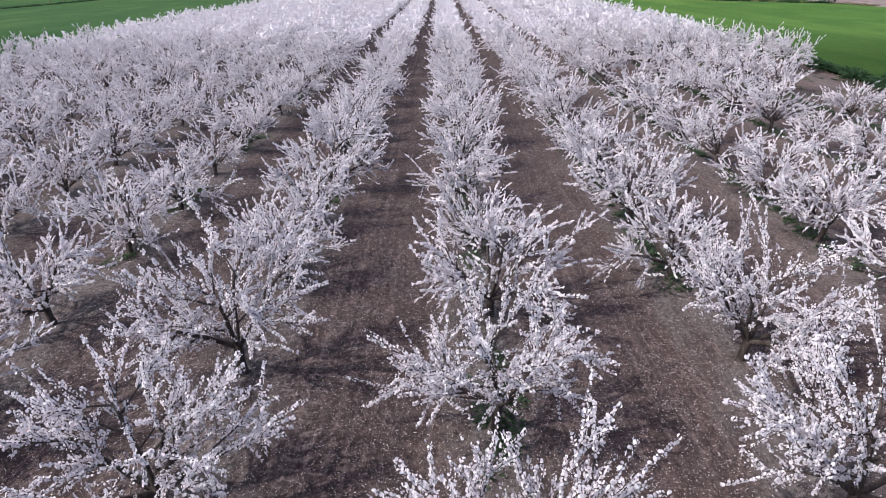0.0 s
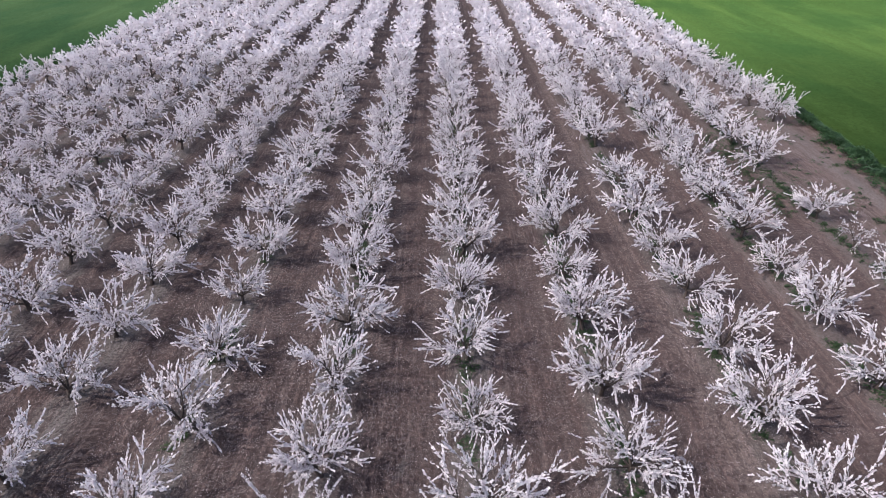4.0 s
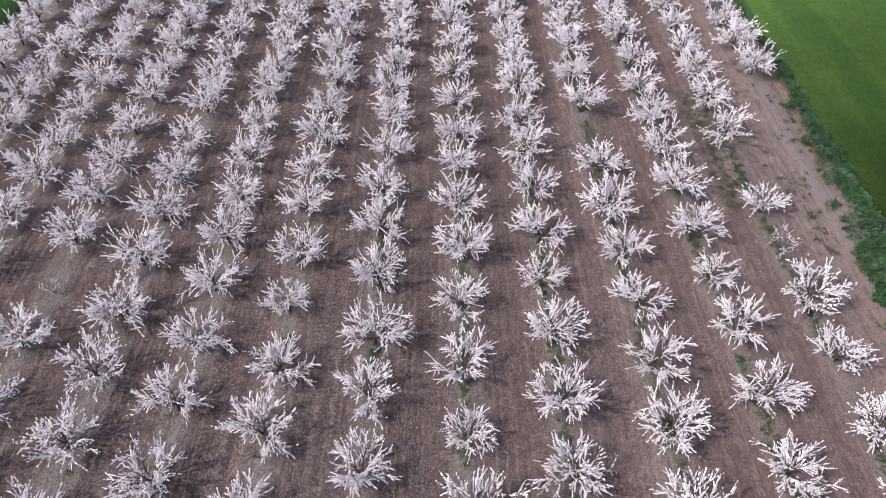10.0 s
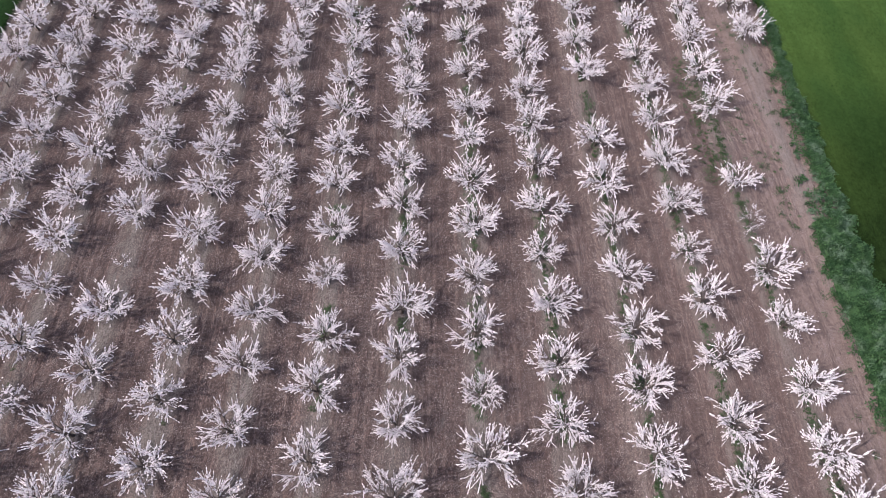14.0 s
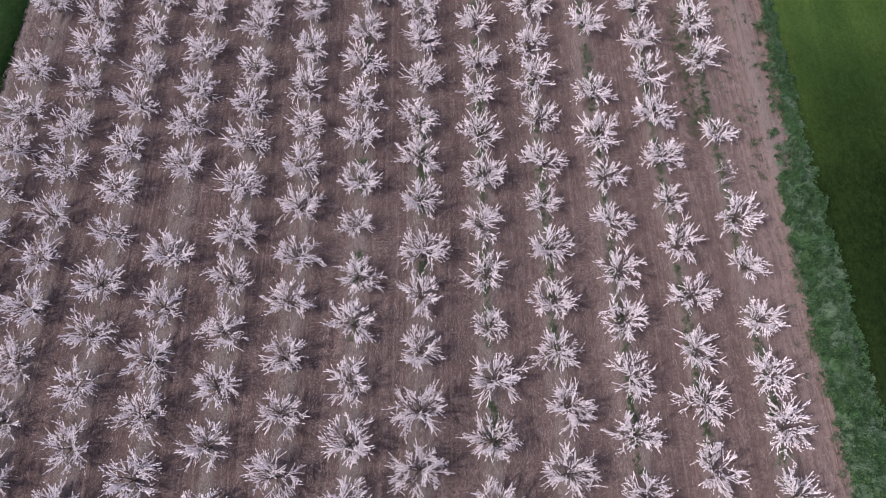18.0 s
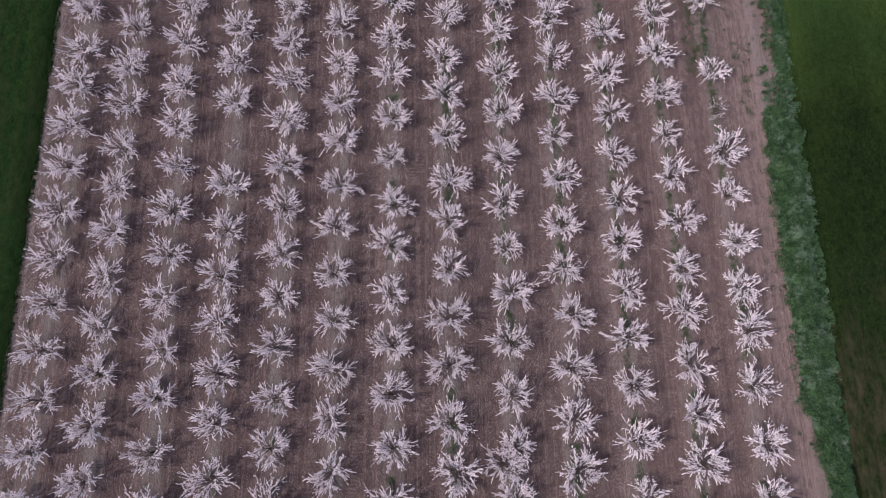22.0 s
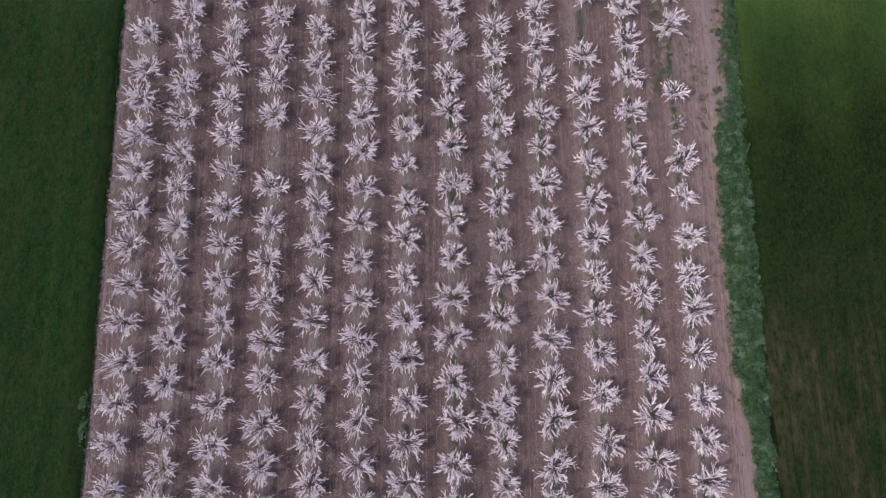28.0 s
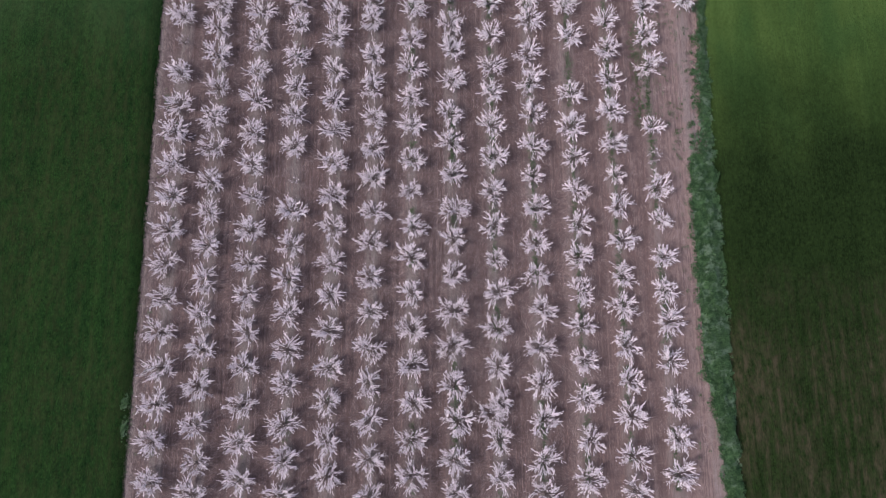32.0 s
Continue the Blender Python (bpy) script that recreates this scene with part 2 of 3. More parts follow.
    south = k.ramp(k.math("ADD", k.math("MULTIPLY", k.math("SUBTRACT", bare, place_xyz.outputs["Y"]), 0.035), k.math("MULTIPLY", patch, 0.9)), (0.3, 0.0), (0.75, 1.0))
    worn = k.math("MULTIPLY", worn, south)
    c = k.mix(k.math("MULTIPLY", worn, k.math("SUBTRACT", 1.0, k.math("MULTIPLY", thick, 0.75))), c, dry)
    k.bump(blades, 0.25, 0.03)
    k.p.inputs["Sheen Weight"].default_value = 0.3          # upright blades catch light when seen from the side
    k.p.inputs["Sheen Roughness"].default_value = 0.3
    k.p.inputs["Sheen Tint"].default_value = (*sheen, 1)
    return k.base(c)


def flat_material(name, a, b, scale=3.0, rough=0.8, bump=0.02, stretch=None, spec=0.2):
    k = Mat(name, rough, spec)
    f = k.noise(scale, 5, 0.65, stretch=stretch)
    k.bump(f, 0.6, bump)
    return k.base(k.mix(k.ramp(f, (0.35, 0.0), (0.65, 1.0)), a, b))


def blossom_material():
    k = Mat("almond blossom", 0.8, 0.1)
    c = k.mix(k.island(), (0.65, 0.61, 0.63), (0.79, 0.75, 0.77))
    c = k.mix(k.ramp(k.island(), (0.80, 0.0), (1.0, 0.7)), c, (0.55, 0.42, 0.46))
    k.leafy((0.76, 0.69, 0.73), 0.34)
    return k.base(c)


def leaf_material(name, a, b, odd):
    k = Mat(name, 0.75, 0.08)
    c = k.mix(k.island(), a, b)
    c = k.mix(k.ramp(k.noise(0.7, 3), (0.5, 0.0), (0.64, 0.7)), c, odd)
    c = k.mix(k.ramp(k.noise(1.7, 4, 0.7), (0.40, 0.85), (0.52, 0.0)), c, a)
    k.leafy(b, 0.25)
    return k.base(c)


SOIL = soil_material()
BARK = flat_material("bark", (0.026, 0.020, 0.018), (0.075, 0.058, 0.051), 22, 0.95, 0.015, (1, 1, 0.3))
BLOSSOM = blossom_material()
WEED = leaf_material("weed leaves", (0.022, 0.037, 0.018), (0.052, 0.081, 0.037), (0.080, 0.103, 0.066))
VERGE = leaf_material("verge leaves", (0.012, 0.032, 0.013), (0.062, 0.117, 0.049), (0.116, 0.163, 0.118))
# The green before the y limits is the sunlit tone painted on northwards.
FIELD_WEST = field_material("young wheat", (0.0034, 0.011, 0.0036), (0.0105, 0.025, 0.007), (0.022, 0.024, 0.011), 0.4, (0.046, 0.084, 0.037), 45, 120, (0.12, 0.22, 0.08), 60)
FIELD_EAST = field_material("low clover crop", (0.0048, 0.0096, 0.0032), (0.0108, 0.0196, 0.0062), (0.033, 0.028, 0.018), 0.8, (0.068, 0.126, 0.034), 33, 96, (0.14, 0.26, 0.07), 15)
TRACK = flat_material("dry track", (0.13, 0.10, 0.09), (0.23, 0.185, 0.168), 1.4, 0.95, 0.03, (1, 0.15, 1))
FAR = flat_material("far land", (0.03, 0.05, 0.02), (0.075, 0.08, 0.045), 0.05, 0.95, 0.02)
PLOUGH = flat_material("ploughed land", (0.085, 0.062, 0.058), (0.24, 0.186, 0.172), 1.1, 0.95, 0.05, (1, 0.05, 1))
PETAL = flat_material("fallen petals", (0.24, 0.19, 0.18), (0.46, 0.4, 0.4), 8, 0.8, 0.0)
CLOD = flat_material("soil clods", (0.07, 0.05, 0.046), (0.16, 0.12, 0.105), 12, 0.95, 0.02)


# ---- mesh helpers ----
def mesh_of(name, verts, faces, material, smooth=False):
    me = bpy.data.meshes.new(name)
    me.from_pydata(np.asarray(verts).tolist(), [], [list(map(int, f)) for f in faces])
    me.materials.append(material)
    if smooth:
        me.polygons.foreach_set("use_smooth", [True] * len(me.polygons))
    me.update()
    return me


def quads(centre, u, v):
    """Loose quads round the centres, spanned by the half sides u and v."""
    n = len(centre)
    verts = np.stack([centre - u - v, centre + u - v, centre + u + v, centre - u + v], 1).reshape(-1, 3)
    return verts, np.arange(4 * n).reshape(n, 4)


def unit(a):
    return a / np.maximum(np.linalg.norm(a, axis=-1, keepdims=True), 1e-9)


def frame_of(rng, n, d=None):
    """Two unit vectors across each direction d, or across random ones."""
    d = unit(rng.normal(size=(n, 3))) if d is None else unit(d)
    u = unit(np.cross(d, rng.normal(size=(n, 3))))
    return d, u, np.cross(d, u)


def tubes(lines, sides):
    """Tapered tubes along polylines [(points, radii), ...]."""
    verts, faces, base = [], [], 0
    for pts, rad in lines:
        pts = np.asarray(pts)
        d = unit(np.gradient(pts, axis=0))
        side = unit(np.cross(d, np.array([0.31, 0.17, 0.93]) if abs(d[0][2]) < 0.9 else np.array([1.0, 0.2, 0.0])))
        up = np.cross(d, side)
        a = np.arange(sides) * 2 * math.pi / sides
        ring = (pts[:, None] + np.asarray(rad)[:, None, None] * (np.cos(a)[None, :, None] * side[:, None] + np.sin(a)[None, :, None] * up[:, None]))
        verts.append(ring.reshape(-1, 3))
        for i in range(len(pts) - 1):
            for j in range(sides):
                k = (j + 1) % sides
                faces.append((base + i * sides + j, base + i * sides + k, base + (i + 1) * sides + k, base + (i + 1) * sides + j))
        faces.append(tuple(base + (len(pts) - 1) * sides + j for j in range(sides)))
        base += len(pts) * sides
    return np.concatenate(verts), faces


# ---- plan of the orchard ----
ROWS_OF_TREES = []


def tree_row(x, *ys):
    """One row of the orchard: its line, and where its trees stand along it."""
    ROWS_OF_TREES.append((x, ys))


tree_row(-41.3, 54.1, 50.4, 45.7, 41.2, 37.1, 32.7, 28.2, 23.5, 19.3, 14.8, 10.6, 6.2, 1.7, -2.7, -7.6)
tree_row(-36.2, 56.1, 52.5, 48.2, 43.6, 39.1, 34.8, 30.3, 26.0, 21.5, 17.2, 12.7, 8.3, 3.9, -0.8, -5.1, -9.0)
tree_row(-30.8, 54.8, 50.5, 45.9, 41.7, 37.0, 32.5, 28.1, 23.5, 19.3, 15.0, 10.5, 6.1, 1.5, -2.8, -7.4)
tree_row(-25.5, 56.8, 52.9, 47.8, 43.5, 39.4, 34.8, 30.4, 26.0, 21.6, 17.2, 12.8, 8.2, 3.8, -0.9, -5.2, -9.1)
tree_row(-20.25, 54.9, 51.0, 46.0, 41.6, 37.2, 32.8, 28.2, 23.8, 19.3, 15.0, 10.5, 6.0, 1.6, -2.8, -7.2)
tree_row(-15.05, 56.6, 53.5, 48.4, 43.8, 39.2, 34.9, 30.5, 25.9, 21.7, 17.2, 12.8, 8.3, 3.9, -0.7, -5.0, -9.3)
tree_row(-9.87, 55.1, 50.5, 46.3, 41.9, 37.8, 33.0, 28.7, 24.1, 19.8, 15.2, 10.6, 6.1, 1.5, -2.9, -7.1)
tree_row(-4.46, 53.1, 49.0, 44.3, 39.7, 35.4, 31.0, 26.1, 22.0, 17.5, 12.8, 8.7, 3.6, -0.8, -5.3, -9.3)
tree_row(0.98, 56.2, 51.3, 46.4, 42.6, 37.8, 33.2, 28.9, 24.0, 19.7, 15.3, 10.6, 5.9, 1.4, -3.1, -7.6)
tree_row(6.3, 53.7, 48.5, 44.3, 39.7, 34.8, 30.7, 26.1, 21.6, 17.4, 13.0, 8.2, 3.7, -0.6, -5.6, -9.3)
tree_row(11.82, 55.7, 50.8, 42.4, 37.8, 33.3, 28.8, 24.2, 19.8, 15.3, 10.8, 6.4, 1.7, -3.0, -7.6)
tree_row(17.25, 53.5, 49.0, 44.6, 39.9, 35.2, 30.9, 26.5, 21.9, 17.5, 13.1, 8.3, 3.9, -0.4, -5.1, -9.2)
tree_row(22.72, 55.7, 51.3, 46.7, 37.6, 33.5, 29.2, 24.6, 19.7, 15.2, 11.2, 6.3, 1.4, -3.0, -7.5)
tree_row(28.15, 56.6)
ROW_X = [x for x, _ in ROWS_OF_TREES]
STEP, FAR_Y, NEAR_END = 4.42, 285.0, 76.0
SMALL = {(0, 50.4): 0.6, (3, 30.4): 0.42, (12, 33.5): 0.75}
LESS = {(12, 37.6): 0.86, (12, 24.6): 0.84, (6, 28.7): 0.82, (8, 19.7): 0.8, (9, 30.7): 0.86, (11, 30.9): 0.8, (2, 28.1): 0.85}


def soil_height(x, y):
    """Height of the worked soil: low banks along the tree rows, shallow wheel ruts between."""
    d = np.min(np.abs(np.asarray(x)[..., None] - np.array(ROW_X)), axis=-1)
    bank = 0.07 * np.exp(-(d / 0.95) ** 2)
    rut = -0.03 * np.exp(-((d - 1.75) / 0.28) ** 2)
    return 0.06 + bank + rut


def verge_west(y):
    return np.interp(y, [-40, -2, 1, 5, 32, 36, 42, 50, 58, 75, 300], [29.4, 28.3, 27.8, 26.9, 27.2, 27.9, 29.1, 29.3, 30.6, 31.0, 32.0])


def verge_east(y):
    return np.interp(y, [-40, -5, 8, 25, 40, 57, 75, 130, 300], [30.6, 30.8, 31.1, 31.5, 31.4, 31.9, 32.2, 33.0, 33.5])


# ---- ground ----
def sheet(name, xs, ys, height, material, label, category):
    """A relief sheet over a grid; height(x, y) may leave nothing flat."""
    gx, gy = np.meshgrid(xs, ys)
    gz = height(gx, gy)
    verts = np.stack([gx, gy, gz], -1).reshape(-1, 3)
    nx = len(xs)
    i, j = np.meshgrid(np.arange(nx - 1), np.arange(len(ys) - 1))
    a = (j * nx + i).reshape(-1)
    ob = new(name, mesh_of(name, verts, np.stack([a, a + 1, a + nx + 1, a + nx], 1), material, True))
    return tagged(ob, label, category, kind="structure")


sheet("ground", np.linspace(-2400, 2400, 25), np.linspace(-2400, 2400, 25), lambda x, y: 0 * x - 0.02, FAR, "open farmland in dull green and brown reaching the horizon", "ground")
rs = np.random.RandomState(4)
bumps = rs.normal(size=(400, 400)) * 0.012
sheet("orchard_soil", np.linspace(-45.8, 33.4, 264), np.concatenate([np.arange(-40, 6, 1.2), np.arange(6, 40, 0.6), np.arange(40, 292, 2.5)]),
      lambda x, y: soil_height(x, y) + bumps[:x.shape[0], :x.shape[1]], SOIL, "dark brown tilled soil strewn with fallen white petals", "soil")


def strip(name, ys, west, east, z, material, label, category, cuts=4, rough=0.0, seed=1):
    """A band of ground between two lines, with slightly uneven edges."""
    r = np.random.RandomState(seed)
    w, e = west(ys) + r.normal(size=len(ys)) * rough, east(ys) + r.normal(size=len(ys)) * rough
    k = np.linspace(0, 1, cuts + 1)
    k[1:-1] = np.linspace(0.12 / abs(e - w).mean(), 1 - 0.12 / abs(e - w).mean(), cuts - 1)
    gx = w[:, None] * (1 - k) + e[:, None] * k
    gz = np.full_like(gx, z) + r.normal(size=gx.shape) * 0.008
    gz[:, 0], gz[:, -1] = -0.01, -0.01
    verts = np.stack([gx, np.repeat(ys[:, None], cuts + 1, 1), gz], -1).reshape(-1, 3)
    i, j = np.meshgrid(np.arange(cuts), np.arange(len(ys) - 1))
    a = (j * (cuts + 1) + i).reshape(-1)
    ob = new(name, mesh_of(name, verts, np.stack([a, a + 1, a + cuts + 2, a + cuts + 1], 1), material, True))
    return tagged(ob, label, category, kind="structure")


long_y = np.concatenate([np.arange(-60, 120, 1.0), np.arange(120, 330, 4.0)])
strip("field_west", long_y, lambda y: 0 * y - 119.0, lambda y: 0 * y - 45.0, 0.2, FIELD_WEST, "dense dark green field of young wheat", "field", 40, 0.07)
strip("ditch", long_y, lambda y: 0 * y - 121.2, lambda y: 0 * y - 119.0, 0.03, PLOUGH, "narrow bare earth ditch between two green fields", "ditch", 4, 0.15, 8)
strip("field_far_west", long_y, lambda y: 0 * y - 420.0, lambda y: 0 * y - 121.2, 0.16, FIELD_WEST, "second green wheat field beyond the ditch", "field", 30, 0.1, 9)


def east_limit(y):
    return np.interp(y, [-60, 20, 90, 127, 150, 163, 180, 200, 220, 330], [125, 112, 95, 84, 82.8, 72.6, 59.5, 46.8, 35.5, 35])


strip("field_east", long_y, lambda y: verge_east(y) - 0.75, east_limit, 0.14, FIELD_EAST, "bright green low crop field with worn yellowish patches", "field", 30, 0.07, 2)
strip("path_2", np.arange(60, 332, 4.0), lambda y: np.maximum(84.0, east_limit(y) + 0.3), lambda y: np.maximum(84.0, east_limit(y) + 0.3) + 4.5, 0.06, TRACK, "pale dry farm track beside a ploughed field", "path", 4, 0.3, 5)
strip("ploughed_field", np.arange(60, 332, 4.0), lambda y: np.maximum(84.0, east_limit(y) + 0.3) + 4.5, lambda y: 0 * y + 240, 0.05, PLOUGH, "reddish brown ploughed field in fine furrows", "field", 20, 0.3, 6)
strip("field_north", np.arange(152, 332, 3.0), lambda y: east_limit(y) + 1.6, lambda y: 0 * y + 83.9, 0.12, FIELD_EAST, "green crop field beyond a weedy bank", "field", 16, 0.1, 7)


# ---- almond trees ----
def bend(rng, start, way, length, step, rise, wander):
    """A branch line that wanders and slowly rises."""
    pts, d = [np.array(start, float)], unit(np.array(way, float))
    n = max(1, int(round(length / step)))
    for _ in range(n):
        d = unit(d + np.array([0, 0, rise]) + rng.normal(size=3) * wander)
        pts.append(pts[-1] + d * (length / n))
    return np.array(pts)


def along(line, f):
    k = f * (len(line) - 1)
    i = min(int(k), len(line) - 2)
    return line[i] + (line[i + 1] - line[i]) * (k - i), unit(line[i + 1] - line[i])


def grow_tree(seed, n_limb, fork, reach, shoots):
    """Lines of one vase-pruned tree: the trunk, and for each limb its wood and the flowering shoots."""
    rng = np.random.RandomState(seed)
    crotch = np.array([rng.normal() * 0.06, rng.normal() * 0.06, fork])
    trunk = (np.array([[0, 0, -0.1], [0.01, 0, 0.07], crotch * (0.5, 0.5, 0.5), crotch * (0.9, 0.9, 0.9), crotch + (0, 0, 0.08)]), [0.16, 0.105, 0.085, 0.095, 0.06])
    limbs, a0 = [], rng.uniform(0, 6.28)
    for i in range(n_limb):
        az = a0 + (i + rng.uniform(-0.2, 0.2)) * 2 * math.pi / n_limb
        tilt = radians(rng.uniform(18, 34) if i % 3 == 2 else rng.uniform(48, 75))
        way = np.array([math.cos(az) * math.sin(tilt), math.sin(az) * math.sin(tilt), math.cos(tilt)])
        across = np.array([-math.sin(az), math.cos(az), 0.0])
        radial = np.array([math.cos(az), math.sin(az), 0.0])
        main = bend(rng, crotch - way * 0.04, way, rng.uniform(0.75, 1.1) * reach, 0.2, 0.035, 0.07)
        wood = [(main, np.linspace(0.056, 0.024, len(main)))]
        carry, bearers = [], [(main, 0.15, 8, 0.0)]
        sign = 1
        for f in (rng.uniform(0.3, 0.5), rng.uniform(0.55, 0.7), rng.uniform(0.78, 0.9), 1.0, 1.0):
            p, d = along(main, f)
            sign = -sign
            out = unit(d * 0.75 + across * sign * rng.uniform(0.35, 1.15) + radial * rng.uniform(0.0, 0.35) + rng.normal(size=3) * 0.14 + np.array([0, 0, rng.uniform(-0.55, 0.35)]))
            second = bend(rng, p, out, rng.uniform(0.5, 1.0) * reach, 0.2, 0.02, 0.09)
            wood.append((second, np.linspace(0.022, 0.007, len(second))))
            carry.append((second, 0.4))
            bearers.append((second, 0.1, rng.randint(*shoots), 0.4))
        for line, low, count, lift in bearers:
            for f in np.append(low + (1 - low) * rng.uniform(0.0, 1.0, count) ** 0.75, 1.0):
                q, e = along(line, f)
                side = unit((q - crotch) * (1, 1, 0.15))
                aim = unit(e * 0.55 + rng.normal(size=3) * 0.42 + side * 0.42 + np.array([0, 0, lift * rng.uniform(-0.9, 1.6)]))
                long = rng.uniform(0.6, 0.85) if rng.rand() < 0.1 else rng.uniform(0.14, 0.56)
                wand = bend(rng, q, aim, long * reach, 0.22, 0.015, 0.09)
                wood.append((wand, np.linspace(0.0065, 0.003, len(wand))))
                carry.append((wand, 0.06))
        limbs.append((wood, carry))
    return trunk, limbs


def blossom_spots(rng, carry, per_metre, spread):
    """Places and outward directions of the blossoms on the shoots."""
    spots, outs, ways = [], [], []
    for line, start in carry:
        seg = np.diff(line, axis=0)
        length = np.linalg.norm(seg, axis=1).sum() * (1 - start)
        n = max(1, rng.poisson(length * per_metre * rng.uniform(0.45, 1.35)))
        f = rng.uniform(start, 1.0, n) * (len(line) - 1)
        i = np.minimum(f.astype(int), len(line) - 2)
        d, u, _ = frame_of(rng, n, seg[i])
        spots.append(line[i] + seg[i] * (f - i)[:, None] + u * (spread * rng.uniform(0.3, 1.0, n))[:, None])
        outs.append(u + d * rng.normal(size=(n, 1)) * 0.4)
        ways.append(d + rng.normal(size=(n, 3)) * 0.3)
    return np.concatenate(spots), unit(np.concatenate(outs)), unit(np.concatenate(ways))


def petal_mesh(rng, spots, outs, ways, size, corners):
    """Single open flowers with ragged rims, or for trees that stand farther off tufts of flowers along the shoot."""
    n = len(spots)
    if corners == 3:
        s = size * rng.uniform(0.6, 1.3, (n, 1))
        side = unit(np.cross(ways, outs + rng.normal(size=(n, 3)) * 0.5)) * s * rng.uniform(0.45, 0.85, (n, 1))
        flip = ways * s * rng.choice([-1.0, 1.0], (n, 1))
        return np.stack([spots - flip - side, spots - flip + side, spots + flip], 1).reshape(-1, 3), np.arange(3 * n).reshape(n, 3)
    d, u, v = frame_of(rng, n, outs + rng.normal(size=(n, 3)) * 0.6)
    a = np.arange(corners) * 2 * math.pi / corners
    wide = size * rng.uniform(0.65, 1.2, (n, 1, 1)) * rng.uniform(0.75, 1.25, (n, corners, 1))
    cup = wide * rng.uniform(-0.1, 0.35, (n, corners, 1)) * d[:, None]
    ring = spots[:, None] + cup + wide * (np.cos(a)[None, :, None] * u[:, None] + np.sin(a)[None, :, None] * v[:, None])
    return ring.reshape(-1, 3), np.arange(corners * n).reshape(n, corners)


def almond_tree(seed, n_limb, corners, detailed, label, per_metre, size, fork, reach):
    root = new("almond_tree")
    root.empty_display_size = 0.3
    trunk, limbs = grow_tree(seed, n_limb, fork, reach, (9, 13) if detailed else (7, 10))
    rng = np.random.RandomState(seed + 500)

    def child(name, me, parent):
        ob = new(name, me)
        ob.parent = parent
        return ob

    v, f = tubes([trunk], 10 if detailed else 6)
    child("trunk", mesh_of("trunk", v, f, BARK, True), root)
    for wood, carry in limbs:
        thick = tubes(wood[:1], 7 if detailed else 5)
        if detailed:
            slim = wood[1:]
        else:
            slim = [(p[[0, len(p) // 2, -1]], r[[0, len(p) // 2, -1]]) for p, r in wood[1:6]] + [(p[[0, -1]], r[[0, -1]]) for p, r in wood[6:] if len(p) > 2]
        thin = tubes(slim, 4 if detailed else 3)
        v = np.concatenate([thick[0], thin[0]])
        f = thick[1] + [tuple(i + len(thick[0]) for i in q) for q in thin[1]]
        limb = child("limb", mesh_of("limb", v, f, BARK, True), root)
        v, f = petal_mesh(rng, *blossom_spots(rng, carry, per_metre, 0.033 if detailed else 0.022), size, corners)
        child("blossom", mesh_of("blossom", v, f, BLOSSOM), limb)
    return tagged(root, label, "tree", "orchard trees")


WORDS = "almond tree in full white blossom on bare tilled soil"
FINE = [almond_tree(11 + i, 6, 5, True, WORDS, 92, 0.0205, 0.4 + 0.07 * (i % 3), 1.25) for i in range(5)]
MID = [almond_tree(51 + i, 6 + i % 2, 3, False, WORDS, 48, 0.041, 0.3 + 0.05 * (i % 4), 1.23 - 0.04 * (i % 2)) for i in range(7)]
PLAIN = [almond_tree(31 + i, 6 + i % 2, 3, False, WORDS, 29, 0.052, 0.3 + 0.05 * (i % 4), 1.23 - 0.04 * (i % 2)) for i in range(12)]
OUTER = [almond_tree(131 + i, 6, 3, False, WORDS, 16, 0.075, 0.32 + 0.05 * (i % 4), 1.22) for i in range(5)]
THIN = [almond_tree(91 + i, 3, 3, False, WORDS, 8, 0.05, 0.5, 1.15) for i in range(2)]
used = set()


def place_tree(kinds, x, y, size, rng, label=""):
    src = kinds[rng.randint(len(kinds))]
    tilt = rng.normal(size=2) * 2.5
    m = pose(x, y, float(soil_height(x, y)) - 0.02, tilt[0], tilt[1], rng.uniform(0, 360)) @ Matrix.Diagonal((size, size, size * rng.uniform(1.1, 1.26), 1))
    if src.name in used:
        ob = copy_thing(src, m)
    else:
        ob, src.matrix_basis = src, m
        used.add(src.name)
    ob.matrix_basis = m
    if label:
        tagged(ob, label)
    return ob


rng = np.random.RandomState(77)
far_spots = []
for i, (x, ys) in enumerate(ROWS_OF_TREES):
    ys = list(ys)
    y = max(ys)
    while y < FAR_Y:
        y += STEP + rng.normal() * 0.18
        ys.append(y)
    for y in ys:
        px, py = x + rng.normal() * 0.08, y
        if y > NEAR_END:
            far_spots.append((px, py))
            continue
        small = SMALL.get((i, y))
        if small:
            place_tree(THIN, px, py, small, rng, "stunted young almond tree with thin sparse white blossom")
        else:
            near = -6 < x < 8 and 4 < y < 14
            place_tree(FINE if near else MID if -17 < x < 19 and 4 < y < 36 else PLAIN if y < 57.5 else OUTER, px, py, LESS.get((i, y), rng.uniform(0.97, 1.13)), rng)

# far rows, past counting
fr = np.random.RandomState(9)
pv, bv, bf, nb = [], [], [], 0
models = []
for s in range(5):
    trunk, limbs = grow_tree(60 + s, 6, 0.45, 1.26, (9, 13))
    carry = [c for _, cs in limbs for c in cs]
    q = petal_mesh(fr, *blossom_spots(fr, carry, 1.9, 0.04), 0.165, 3)[0]
    w = tubes([trunk] + [(wood[0][0][::2], wood[0][1][::2]) for wood, _ in limbs], 3)
    models.append((q, w))
